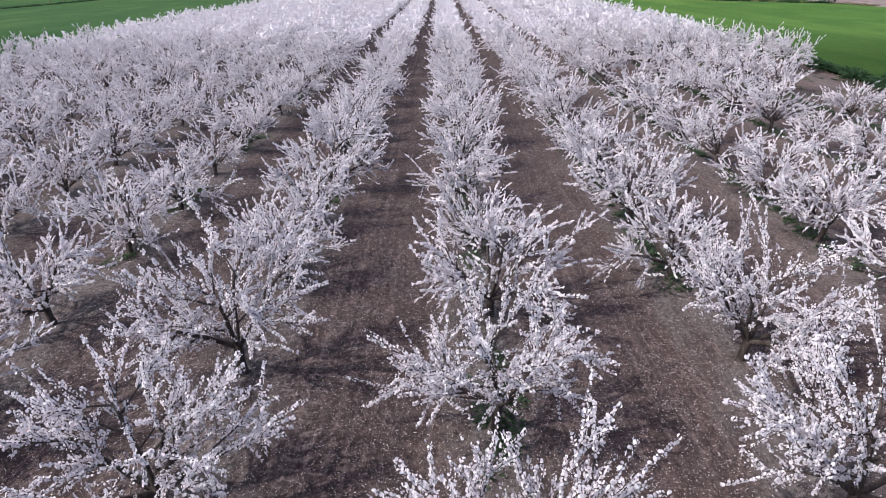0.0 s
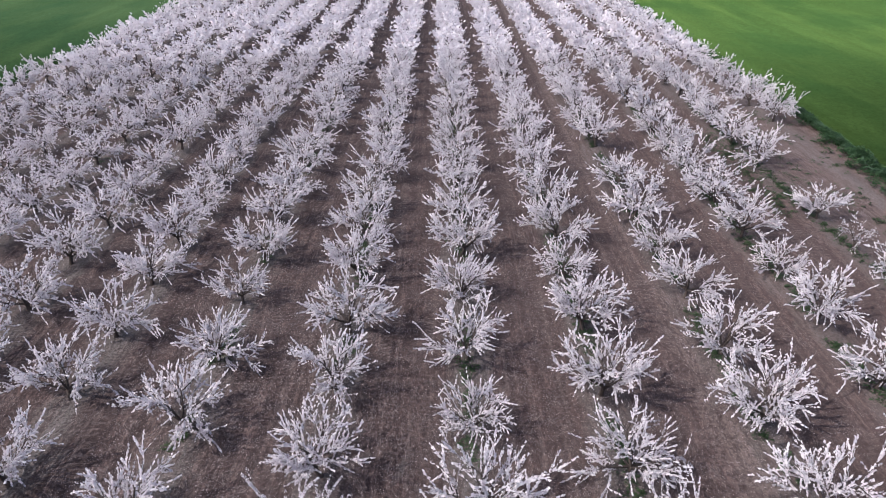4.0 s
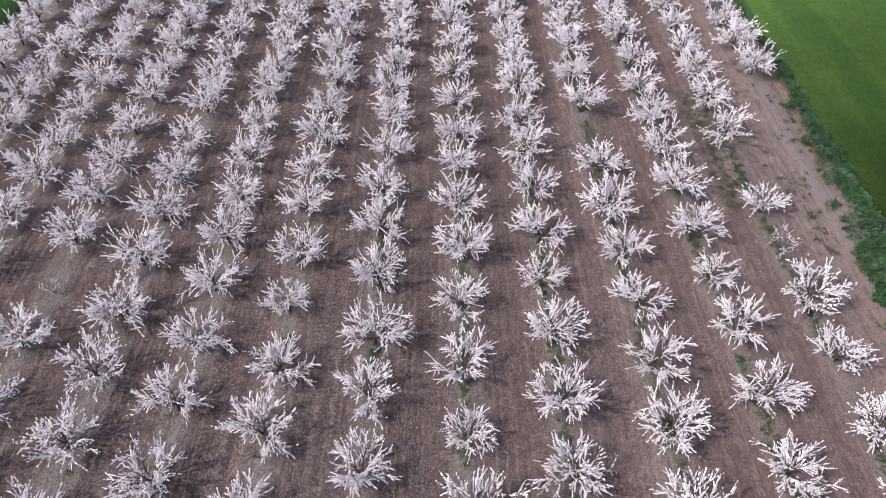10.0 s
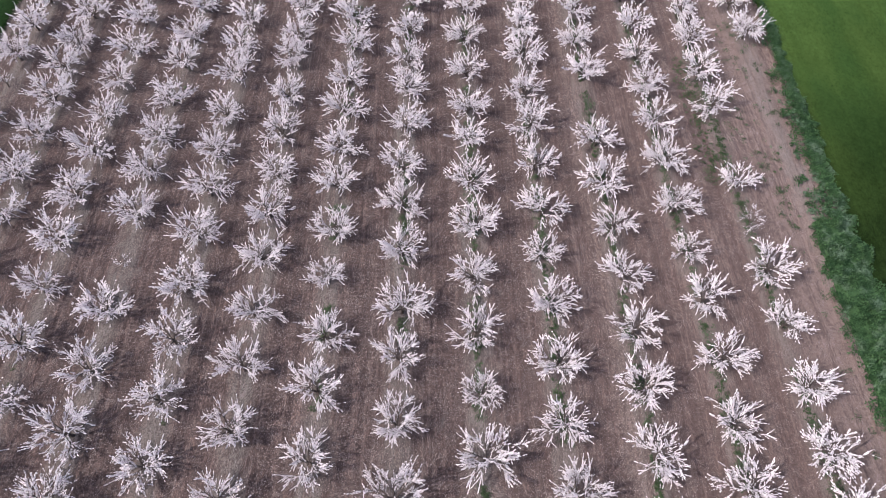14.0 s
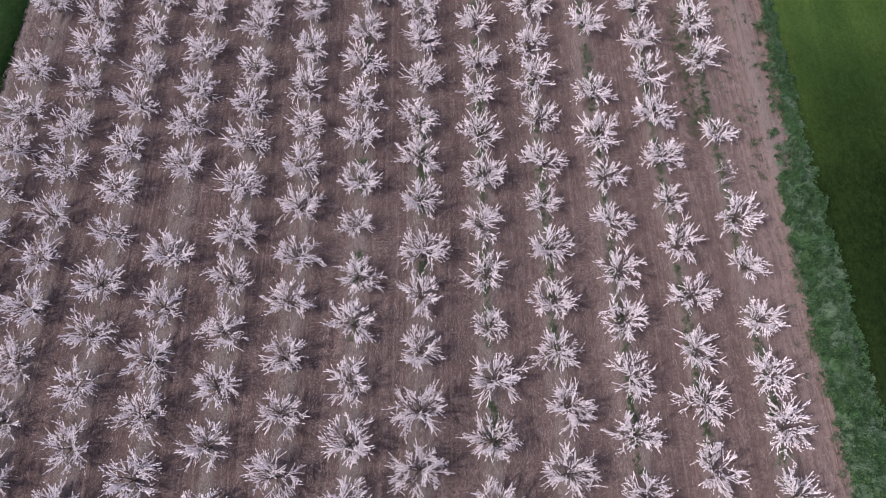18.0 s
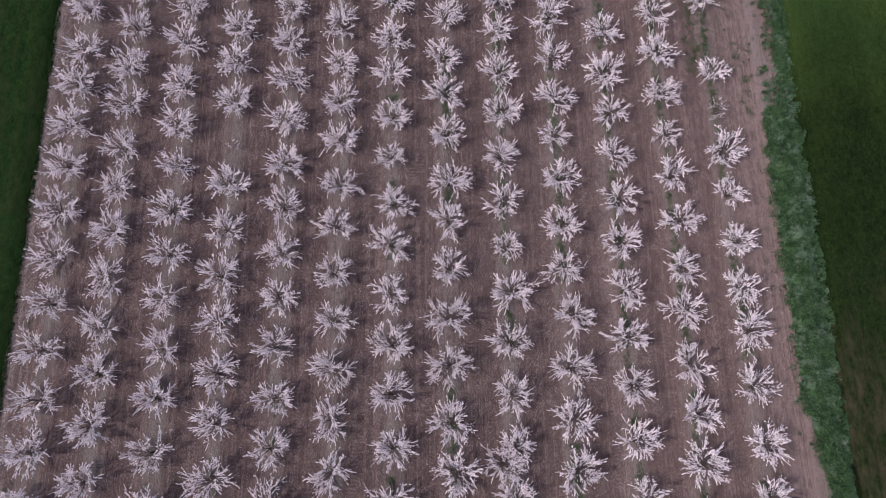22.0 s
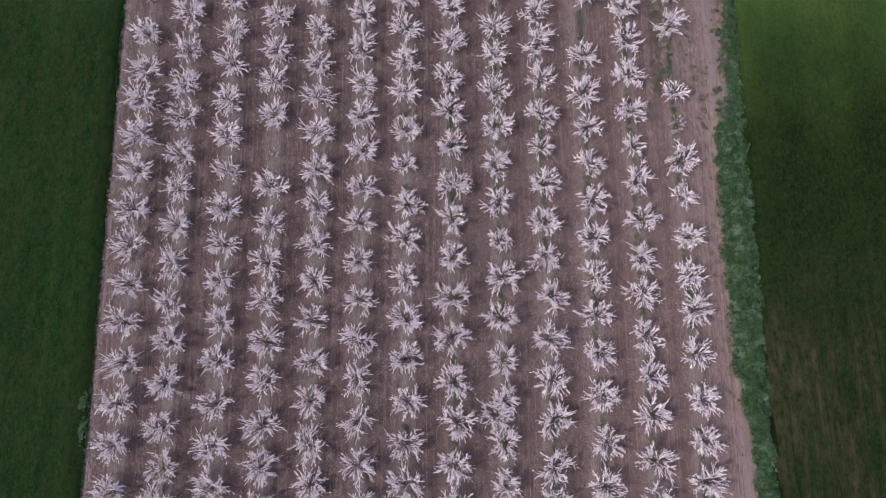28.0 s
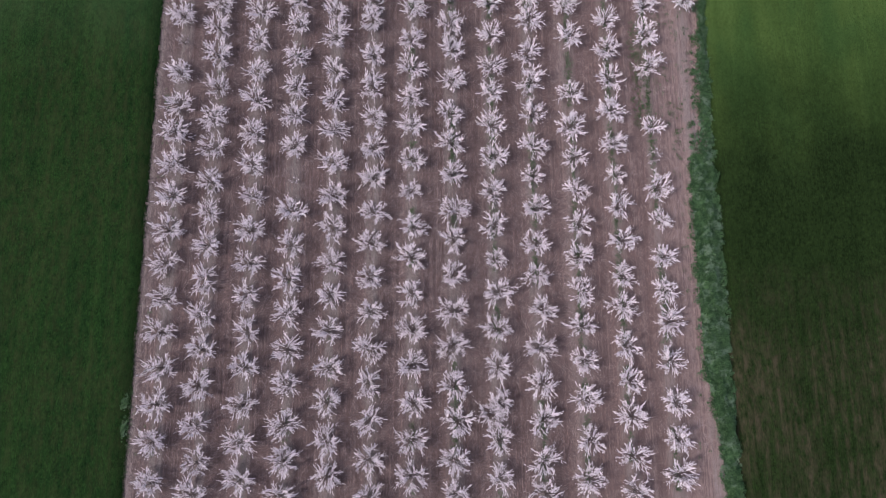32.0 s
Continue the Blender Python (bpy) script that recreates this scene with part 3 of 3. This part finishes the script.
for x, y in far_spots:
    v, (wv, wf) = models[fr.randint(5)]
    a, s = fr.uniform(0, 6.28), fr.uniform(0.9, 1.15)
    turn = np.array([[math.cos(a), -math.sin(a), 0], [math.sin(a), math.cos(a), 0], [0, 0, 1]]) * s
    pv.append(v @ turn.T + (x, y, 0.1))
    bv.append(wv @ turn.T + (x, y, 0.1))
    bf += [tuple(k + nb for k in f) for f in wf]
    nb += len(wv)
far_rows = new("far_almond_rows", mesh_of("far_almond_rows", np.concatenate(bv), bf, BARK))
tagged(far_rows, "long rows of almond trees in white blossom stretching away", "trees", kind="stuff")
pv = np.concatenate(pv)
far_bloom = new("blossom", mesh_of("blossom", pv, np.arange(len(pv)).reshape(-1, 3), BLOSSOM))
far_bloom.parent = far_rows
tagged(far_bloom, kind="stuff")


# ---- weeds ----
def clumps(rng, centres, radius, height, leaves, leaf):
    """Many low broad-leaved plants as loose leaves."""
    n = len(centres)
    a = rng.uniform(0, 6.28, (n, leaves))
    r = radius[:, None] * np.sqrt(rng.uniform(0.02, 1, (n, leaves)))
    h = height[:, None] * rng.uniform(0.15, 1.0, (n, leaves)) * (1.05 - 0.5 * r / radius[:, None])
    c = centres[:, None] + np.stack([r * np.cos(a), r * np.sin(a), h], -1)
    out = np.stack([np.cos(a), np.sin(a), rng.uniform(-0.35, 0.6, a.shape)], -1).reshape(-1, 3)
    d = unit(out)
    u = unit(np.cross(d, np.array([0, 0, 1.0]) + rng.normal(size=d.shape) * 0.3))
    s = leaf * rng.uniform(0.6, 1.3, (len(d), 1))
    return quads(c.reshape(-1, 3), d * s, u * s * 0.5)


wr = np.random.RandomState(21)
ny = 7400
vy = np.concatenate([wr.uniform(-18, 60, ny), wr.uniform(60, 130, 900)])
k = wr.beta(1.15, 1.0, len(vy)) * 0.9
vx = verge_west(vy) + wr.normal(size=len(vy)) * 0.14 + k * (verge_east(vy) - verge_west(vy))


def weed_top(k, y):
    return (0.3 + 1.0 * np.interp(k, [0, 0.22, 0.46, 0.62, 0.78, 0.9], [0.15, 0.65, 1.0, 0.75, 0.22, 0.02])) * (0.85 + 0.3 * np.sin(y * 0.9 + 2.0 * k) * np.sin(y * 0.37))


lump = np.array([noise.noise((x * 0.9, y * 0.6, 4.0)) + 0.6 * noise.noise((x * 2.3, y * 2.0, 8.0)) for x, y in zip(vx, vy)])
top = weed_top(k, vy) * np.clip(0.85 + 1.4 * lump, 0.15, 1.75)
inner = np.clip(np.minimum(k, 0.9 - k) / 0.3, 0, 1)
vx = vx - 0.9 * (1 - inner) * np.where(k < 0.4, 1, -0.4) * np.clip(lump, -0.6, 0.6)
thin = vy > 34
keep = (~thin | (k > 0.38) | ((wr.rand(len(vy)) < 0.5) & (lump > 0.05))) & (lump > -0.75 + 0.5 * (1 - inner))
vy, vx, k, top = vy[keep], vx[keep], k[keep], np.where(thin, 0.6 * top, top)[keep]
verge_pts = np.stack([vx, vy, 0.05 + 0.45 * top], -1)
v, f = clumps(wr, verge_pts, wr.uniform(0.15, 0.38, len(vy)), 0.55 * top + wr.uniform(0, 0.25, len(vy)), 18, 0.058)
# the shaded inner mass of stalks and leaves
my = np.arange(-18, 34, 0.3)
mk = np.array([0.1, 0.16, 0.24, 0.36, 0.5, 0.64, 0.76, 0.86, 0.9])
mx = verge_west(my)[:, None] + mk * (verge_east(my) - verge_west(my))[:, None] + wr.normal(size=(len(my), len(mk))) * 0.05
mz = weed_top(mk[None], my[:, None]) * 0.6 * wr.uniform(0.4, 1.1, mx.shape)
mz[:, 0] = mz[:, -1] = 0.0
mv = np.stack([mx, np.repeat(my[:, None], len(mk), 1) + wr.normal(size=mx.shape) * 0.05, mz], -1).reshape(-1, 3)
gi, gj = np.meshgrid(np.arange(len(mk) - 1), np.arange(len(my) - 1))
ga = (gj * len(mk) + gi).reshape(-1)
mf = np.stack([ga, ga + 1, ga + len(mk) + 1, ga + len(mk)], 1) + len(v)
v, f = np.concatenate([v, mv]), np.concatenate([f, mf])
tagged(new("verge_weeds", mesh_of("verge_weeds", v, f, VERGE)), "thick green band of broad-leaved weeds along the field edge", "weeds", kind="stuff")

spots = []
for _ in range(330):          # bare strip beside the verge
    y = wr.uniform(34, 60) if wr.rand() < 0.85 else wr.uniform(-8, 34)
    x = wr.uniform(23.5, 29.6) if y > 38 else wr.uniform(25.6, 27.2)
    if wr.rand() < 0.3 + 0.5 * (noise.noise((x * 0.5, y * 0.35, 3.0)) > 0.0):
        spots.append((x, y))
for i, x in enumerate(ROW_X[6:13]):          # under the rows
    for _ in range(620):
        y = wr.uniform(-12, 62)
        if noise.noise((x, y * 0.22, 7.0)) > 0.10 - 0.07 * i * (0.4 + 0.6 * (y > 8)):
            spots.append((x + wr.normal() * 0.2, y))
for x in ROW_X[:6]:
    for _ in range(60):
        y = wr.uniform(-12, 70)
        if noise.noise((x, y * 0.25, 2.0)) > 0.25:
            spots.append((x + wr.normal() * 0.3, y))
for _ in range(160):          # beside the west path
    y = wr.uniform(-12, 75)
    if noise.noise((1.0, y * 0.2, 5.0)) > 0.05:
        spots.append((-43.3 + wr.normal() * 0.25, y))
for _ in range(170):          # in the gap of the easternmost long row
    spots.append((21.4 + wr.normal() * 0.45, wr.uniform(38, 54)))
for _ in range(60):
    spots.append((-44.9 + wr.normal() * 0.25, wr.uniform(-7, 4)))
sp = np.array(spots)
c = np.column_stack([sp, soil_height(sp[:, 0], sp[:, 1]) - 0.02])
v, f = clumps(wr, c, np.where(c[:, 0] > 23.4, 1.35, 1.0) * wr.uniform(0.08, 0.3, len(c)), wr.uniform(0.08, 0.3, len(c)), 18, 0.046)
tagged(new("row_weeds", mesh_of("row_weeds", v, f, WEED)), "scattered small green weeds growing on the bare soil", "weeds", kind="stuff")

# ragged fringe of blades along both crop fields
n = 3600
y = wr.uniform(-40, 110, n)
x = np.where(np.arange(n) % 2 == 0, -45.0 + wr.normal(size=n) * 0.12, verge_east(y) - 0.6 + wr.normal(size=n) * 0.2)
c = np.column_stack([x, y, np.full(n, 0.06)])
v, f = clumps(wr, c, wr.uniform(0.1, 0.25, n), np.where(np.arange(n) % 2 == 0, 0.3, 0.14) * wr.uniform(0.6, 1.2, n), 9, 0.06)
tagged(new("field_fringe", mesh_of("field_fringe", v, f, FIELD_WEST)), "ragged fringe of green blades along the field edges", "grass", kind="stuff")

# fallen petals and clods near the start of the flight
n = 60000
x, y = wr.uniform(-13, 14, n), 4 + 30 * wr.beta(1.0, 1.5, n)
c = np.column_stack([x, y, soil_height(x, y) + 0.022 + wr.uniform(0, 0.015, n)])
d, u, v = frame_of(wr, n, np.tile([0, 0, 1.0], (n, 1)) + wr.normal(size=(n, 3)) * 0.35)
s = wr.uniform(0.006, 0.0125, (n, 1))
v, f = quads(c, u * s, v * s * 0.8)
tagged(new("fallen_petals", mesh_of("fallen_petals", v, f, PETAL)), "countless white petals fallen on the brown soil", "petals", kind="stuff")

# loose clods of soil
n = 6000
x, y = wr.uniform(-13, 14, n), 5 + 30 * wr.beta(1.0, 1.5, n)
size = 0.009 + 0.022 * wr.rand(n) ** 2.5
c = np.column_stack([x, y, soil_height(x, y) + 0.01])
shape = np.array([[1, 0, 0], [0, 1, 0], [-1, 0, 0], [0, -1, 0], [0, 0, 0.8], [0, 0, -0.6]], float)
v = (c[:, None] + (shape[None] * wr.uniform(0.6, 1.4, (n, 6, 1)) + wr.normal(size=(n, 6, 3)) * 0.18) * size[:, None, None]).reshape(-1, 3)
tri = np.array([[0, 1, 4], [1, 2, 4], [2, 3, 4], [3, 0, 4], [1, 0, 5], [2, 1, 5], [3, 2, 5], [0, 3, 5]])
f = (np.arange(n)[:, None, None] * 6 + tri[None]).reshape(-1, 3)
tagged(new("soil_clods", mesh_of("soil_clods", v, f, CLOD)), "small dark clods of earth lying on the tilled soil", "clods", kind="stuff")

# weeds on the bank past the east field
n = 700
y = wr.uniform(152, 222, n)
c = np.column_stack([east_limit(y) + wr.uniform(-0.2, 1.8, n), y, np.full(n, 0.05)])
keep = np.array([noise.noise((q * 0.35, 0.0, 6.0)) > -0.1 for q in y])
c = c[keep]
n = len(c)
v, f = clumps(wr, c, wr.uniform(0.3, 0.7, n), wr.uniform(0.3, 1.2, n), 12, 0.2)
tagged(new("bank_weeds", mesh_of("bank_weeds", v, f, VERGE)), "rough dark green weeds on a low field bank", "weeds", kind="stuff")


# dry grass on the same bank, and weeds in the ditch
STRAW = leaf_material("dry grass", (0.16, 0.13, 0.08), (0.34, 0.29, 0.19), (0.12, 0.13, 0.06))
n = 900
y = wr.uniform(140, 225, n)
c = np.column_stack([east_limit(y) + wr.uniform(0.3, 2.6, n), y, np.full(n, 0.05)])
v, f = clumps(wr, c, wr.uniform(0.2, 0.6, n), wr.uniform(0.2, 0.6, n), 10, 0.14)
tagged(new("bank_dry_grass", mesh_of("bank_dry_grass", v, f, STRAW)), "pale dry grass along a low field bank", "grass", kind="stuff")
n = 1100
y = wr.uniform(120, 325, n)
y = y[np.array([noise.noise((q * 0.12, 2.0, 1.0)) > -0.12 for q in y])]
n = len(y)
c = np.column_stack([-120.1 + wr.normal(size=n) * 0.5, y, np.full(n, 0.02)])
v, f = clumps(wr, c, wr.uniform(0.3, 0.7, n), wr.uniform(0.3, 0.9, n), 12, 0.2)
tagged(new("ditch_weeds", mesh_of("ditch_weeds", v, f, VERGE)), "dark green weeds growing along the narrow ditch", "weeds", kind="stuff")


# ---- shrub beside the west field ----
def wild_shrub(x, y, spread, seed):
    r = np.random.RandomState(seed)
    root = tagged(new("wild_shrub"), "low grey-green wild shrub with dead twigs at the field edge", "shrub", "field edge shrubs")
    root.matrix_basis = pose(x, y, 0.06)
    stems = [(bend(r, (0, 0, -0.05), (r.normal() * 0.7, r.normal() * 0.9, 1.0), r.uniform(0.4, 0.8), 0.2, -0.02, 0.15), np.array([0.014, 0.012, 0.01, 0.008, 0.005])) for _ in range(14)]
    stems = [(p, np.linspace(0.014, 0.004, len(p))) for p, _ in stems]
    v, f = tubes(stems, 4)
    ob = new("stems", mesh_of("stems", v, f, BARK, True))
    ob.parent = root
    pts = np.column_stack([r.normal(size=40) * 0.16, r.normal(size=40) * spread, np.zeros(40)])
    v, f = clumps(r, pts, r.uniform(0.12, 0.3, 40), r.uniform(0.3, 0.7, 40), 20, 0.06)
    ob = new("foliage", mesh_of("foliage", v, f, VERGE))
    ob.parent = root
    return root


wild_shrub(-45.45, 1.8, 0.42, 91)
wild_shrub(-45.4, -1.2, 0.6, 92)


# ---- far things ----
def child_mesh(name, verts, faces, material, parent, label=""):
    ob = new(name, mesh_of(name, verts, faces, material, True))
    ob.parent = parent
    return tagged(ob, label) if label else ob


WOOD = flat_material("weathered pole", (0.12, 0.09, 0.07), (0.22, 0.18, 0.15), 6, 0.9, 0.01, (1, 1, 0.1))
for x, y in ((-126.8, 235.4), (-128.3, 247.0)):
    pole = tagged(new("utility_pole"), "weathered wooden utility pole standing in a green field", "pole", "field poles")
    pole.matrix_basis = pose(x, y, 0.1)
    v, f = tubes([([(0, 0, -0.3), (0, 0, 3.5), (0.02, 0, 7.2)], [0.14, 0.12, 0.09])], 8)
    child_mesh("post", v, f, WOOD, pole)
    v, f = tubes([([(-0.8, 0, 6.8), (0.8, 0, 6.8)], [0.06, 0.06])], 4)
    child_mesh("crossarm", v, f, WOOD, pole)
    for k in (-0.7, 0.0, 0.7):
        v, f = tubes([([(k, 0, 6.85), (k, 0, 6.95), (k, 0, 7.02)], [0.03, 0.05, 0.03])], 6)
        child_mesh("insulator", v, f, TRACK, pole)

PAINT = flat_material("dark blue car paint", (0.012, 0.016, 0.035), (0.018, 0.024, 0.05), 3, 0.3, 0.0, None, 0.5)
GLASS = flat_material("dark car glass", (0.012, 0.014, 0.016), (0.02, 0.022, 0.025), 3, 0.1, 0.0, None, 0.5)
RUBBER = flat_material("tyre rubber", (0.015, 0.015, 0.015), (0.03, 0.03, 0.03), 9, 0.9, 0.005)
STEEL = flat_material("wheel steel", (0.25, 0.25, 0.26), (0.35, 0.35, 0.36), 9, 0.4, 0.0, None, 0.5)
LIGHT = flat_material("clear lamp cover", (0.5, 0.5, 0.5), (0.6, 0.6, 0.6), 9, 0.2, 0.0, None, 0.5)


def profile_body(outline, width, taper):
    """A car shell: a side outline swept across the width, narrower towards the top."""
    o = np.array(outline)
    top = o[:, 1].max()
    rings = []
    for side in (-1, -0.9, 0.9, 1):
        shrink = 1 - taper * (o[:, 1] / top) ** 2
        inset = 0.95 if abs(side) == 1 else 1.0
        mid = o.mean(0)
        p = mid + (o - mid) * inset
        rings.append(np.column_stack([p[:, 0], side * width / 2 * shrink, p[:, 1]]))
    n = len(o)
    faces = [(r * n + i, r * n + (i + 1) % n, (r + 1) * n + (i + 1) % n, (r + 1) * n + i) for r in range(3) for i in range(n)]
    faces += [tuple(range(n))[::-1], tuple(range(3 * n, 4 * n))]
    return np.concatenate(rings), faces


car = tagged(new("car"), "dark blue parked car beside the ploughed field", "car")
car.matrix_basis = pose(86.2, 160.5, 0.07, 0, 0, 92)
v, f = profile_body([(-2.0, 0.3), (2.0, 0.3), (2.1, 0.55), (2.0, 0.78), (0.95, 0.95), (-1.9, 1.0), (-2.1, 0.7)], 1.75, 0.05)
child_mesh("body", v, f, PAINT, car)
v, f = profile_body([(-1.75, 0.97), (0.85, 0.93), (0.2, 1.4), (-0.9, 1.46), (-1.5, 1.38)], 1.6, 0.16)
child_mesh("cabin", v, f, GLASS, car, "dark tinted window glass")
v, f = profile_body([(-1.45, 1.39), (0.15, 1.41), (0.1, 1.47), (-0.9, 1.5), (-1.4, 1.45)], 1.36, 0.05)
child_mesh("roof", v, f, PAINT, car)
for wx in (-1.3, 1.3):
    for wy in (-0.82, 0.82):
        v, f = tubes([([(wx, wy - 0.1, 0.31), (wx, wy - 0.08, 0.31), (wx, wy + 0.08, 0.31), (wx, wy + 0.1, 0.31)], [0.25, 0.31, 0.31, 0.25])], 18)
        tyre = child_mesh("tyre", v, f, RUBBER, car)
        v, f = tubes([([(wx, wy - 0.11, 0.31), (wx, wy + 0.11, 0.31)], [0.18, 0.18])], 12)
        child_mesh("rim", v, f, STEEL, tyre)
for hy in (-0.6, 0.6):
    v, f = tubes([([(2.02, hy, 0.62), (2.1, hy, 0.62)], [0.1, 0.08])], 8)
    child_mesh("headlight", v, f, LIGHT, car)
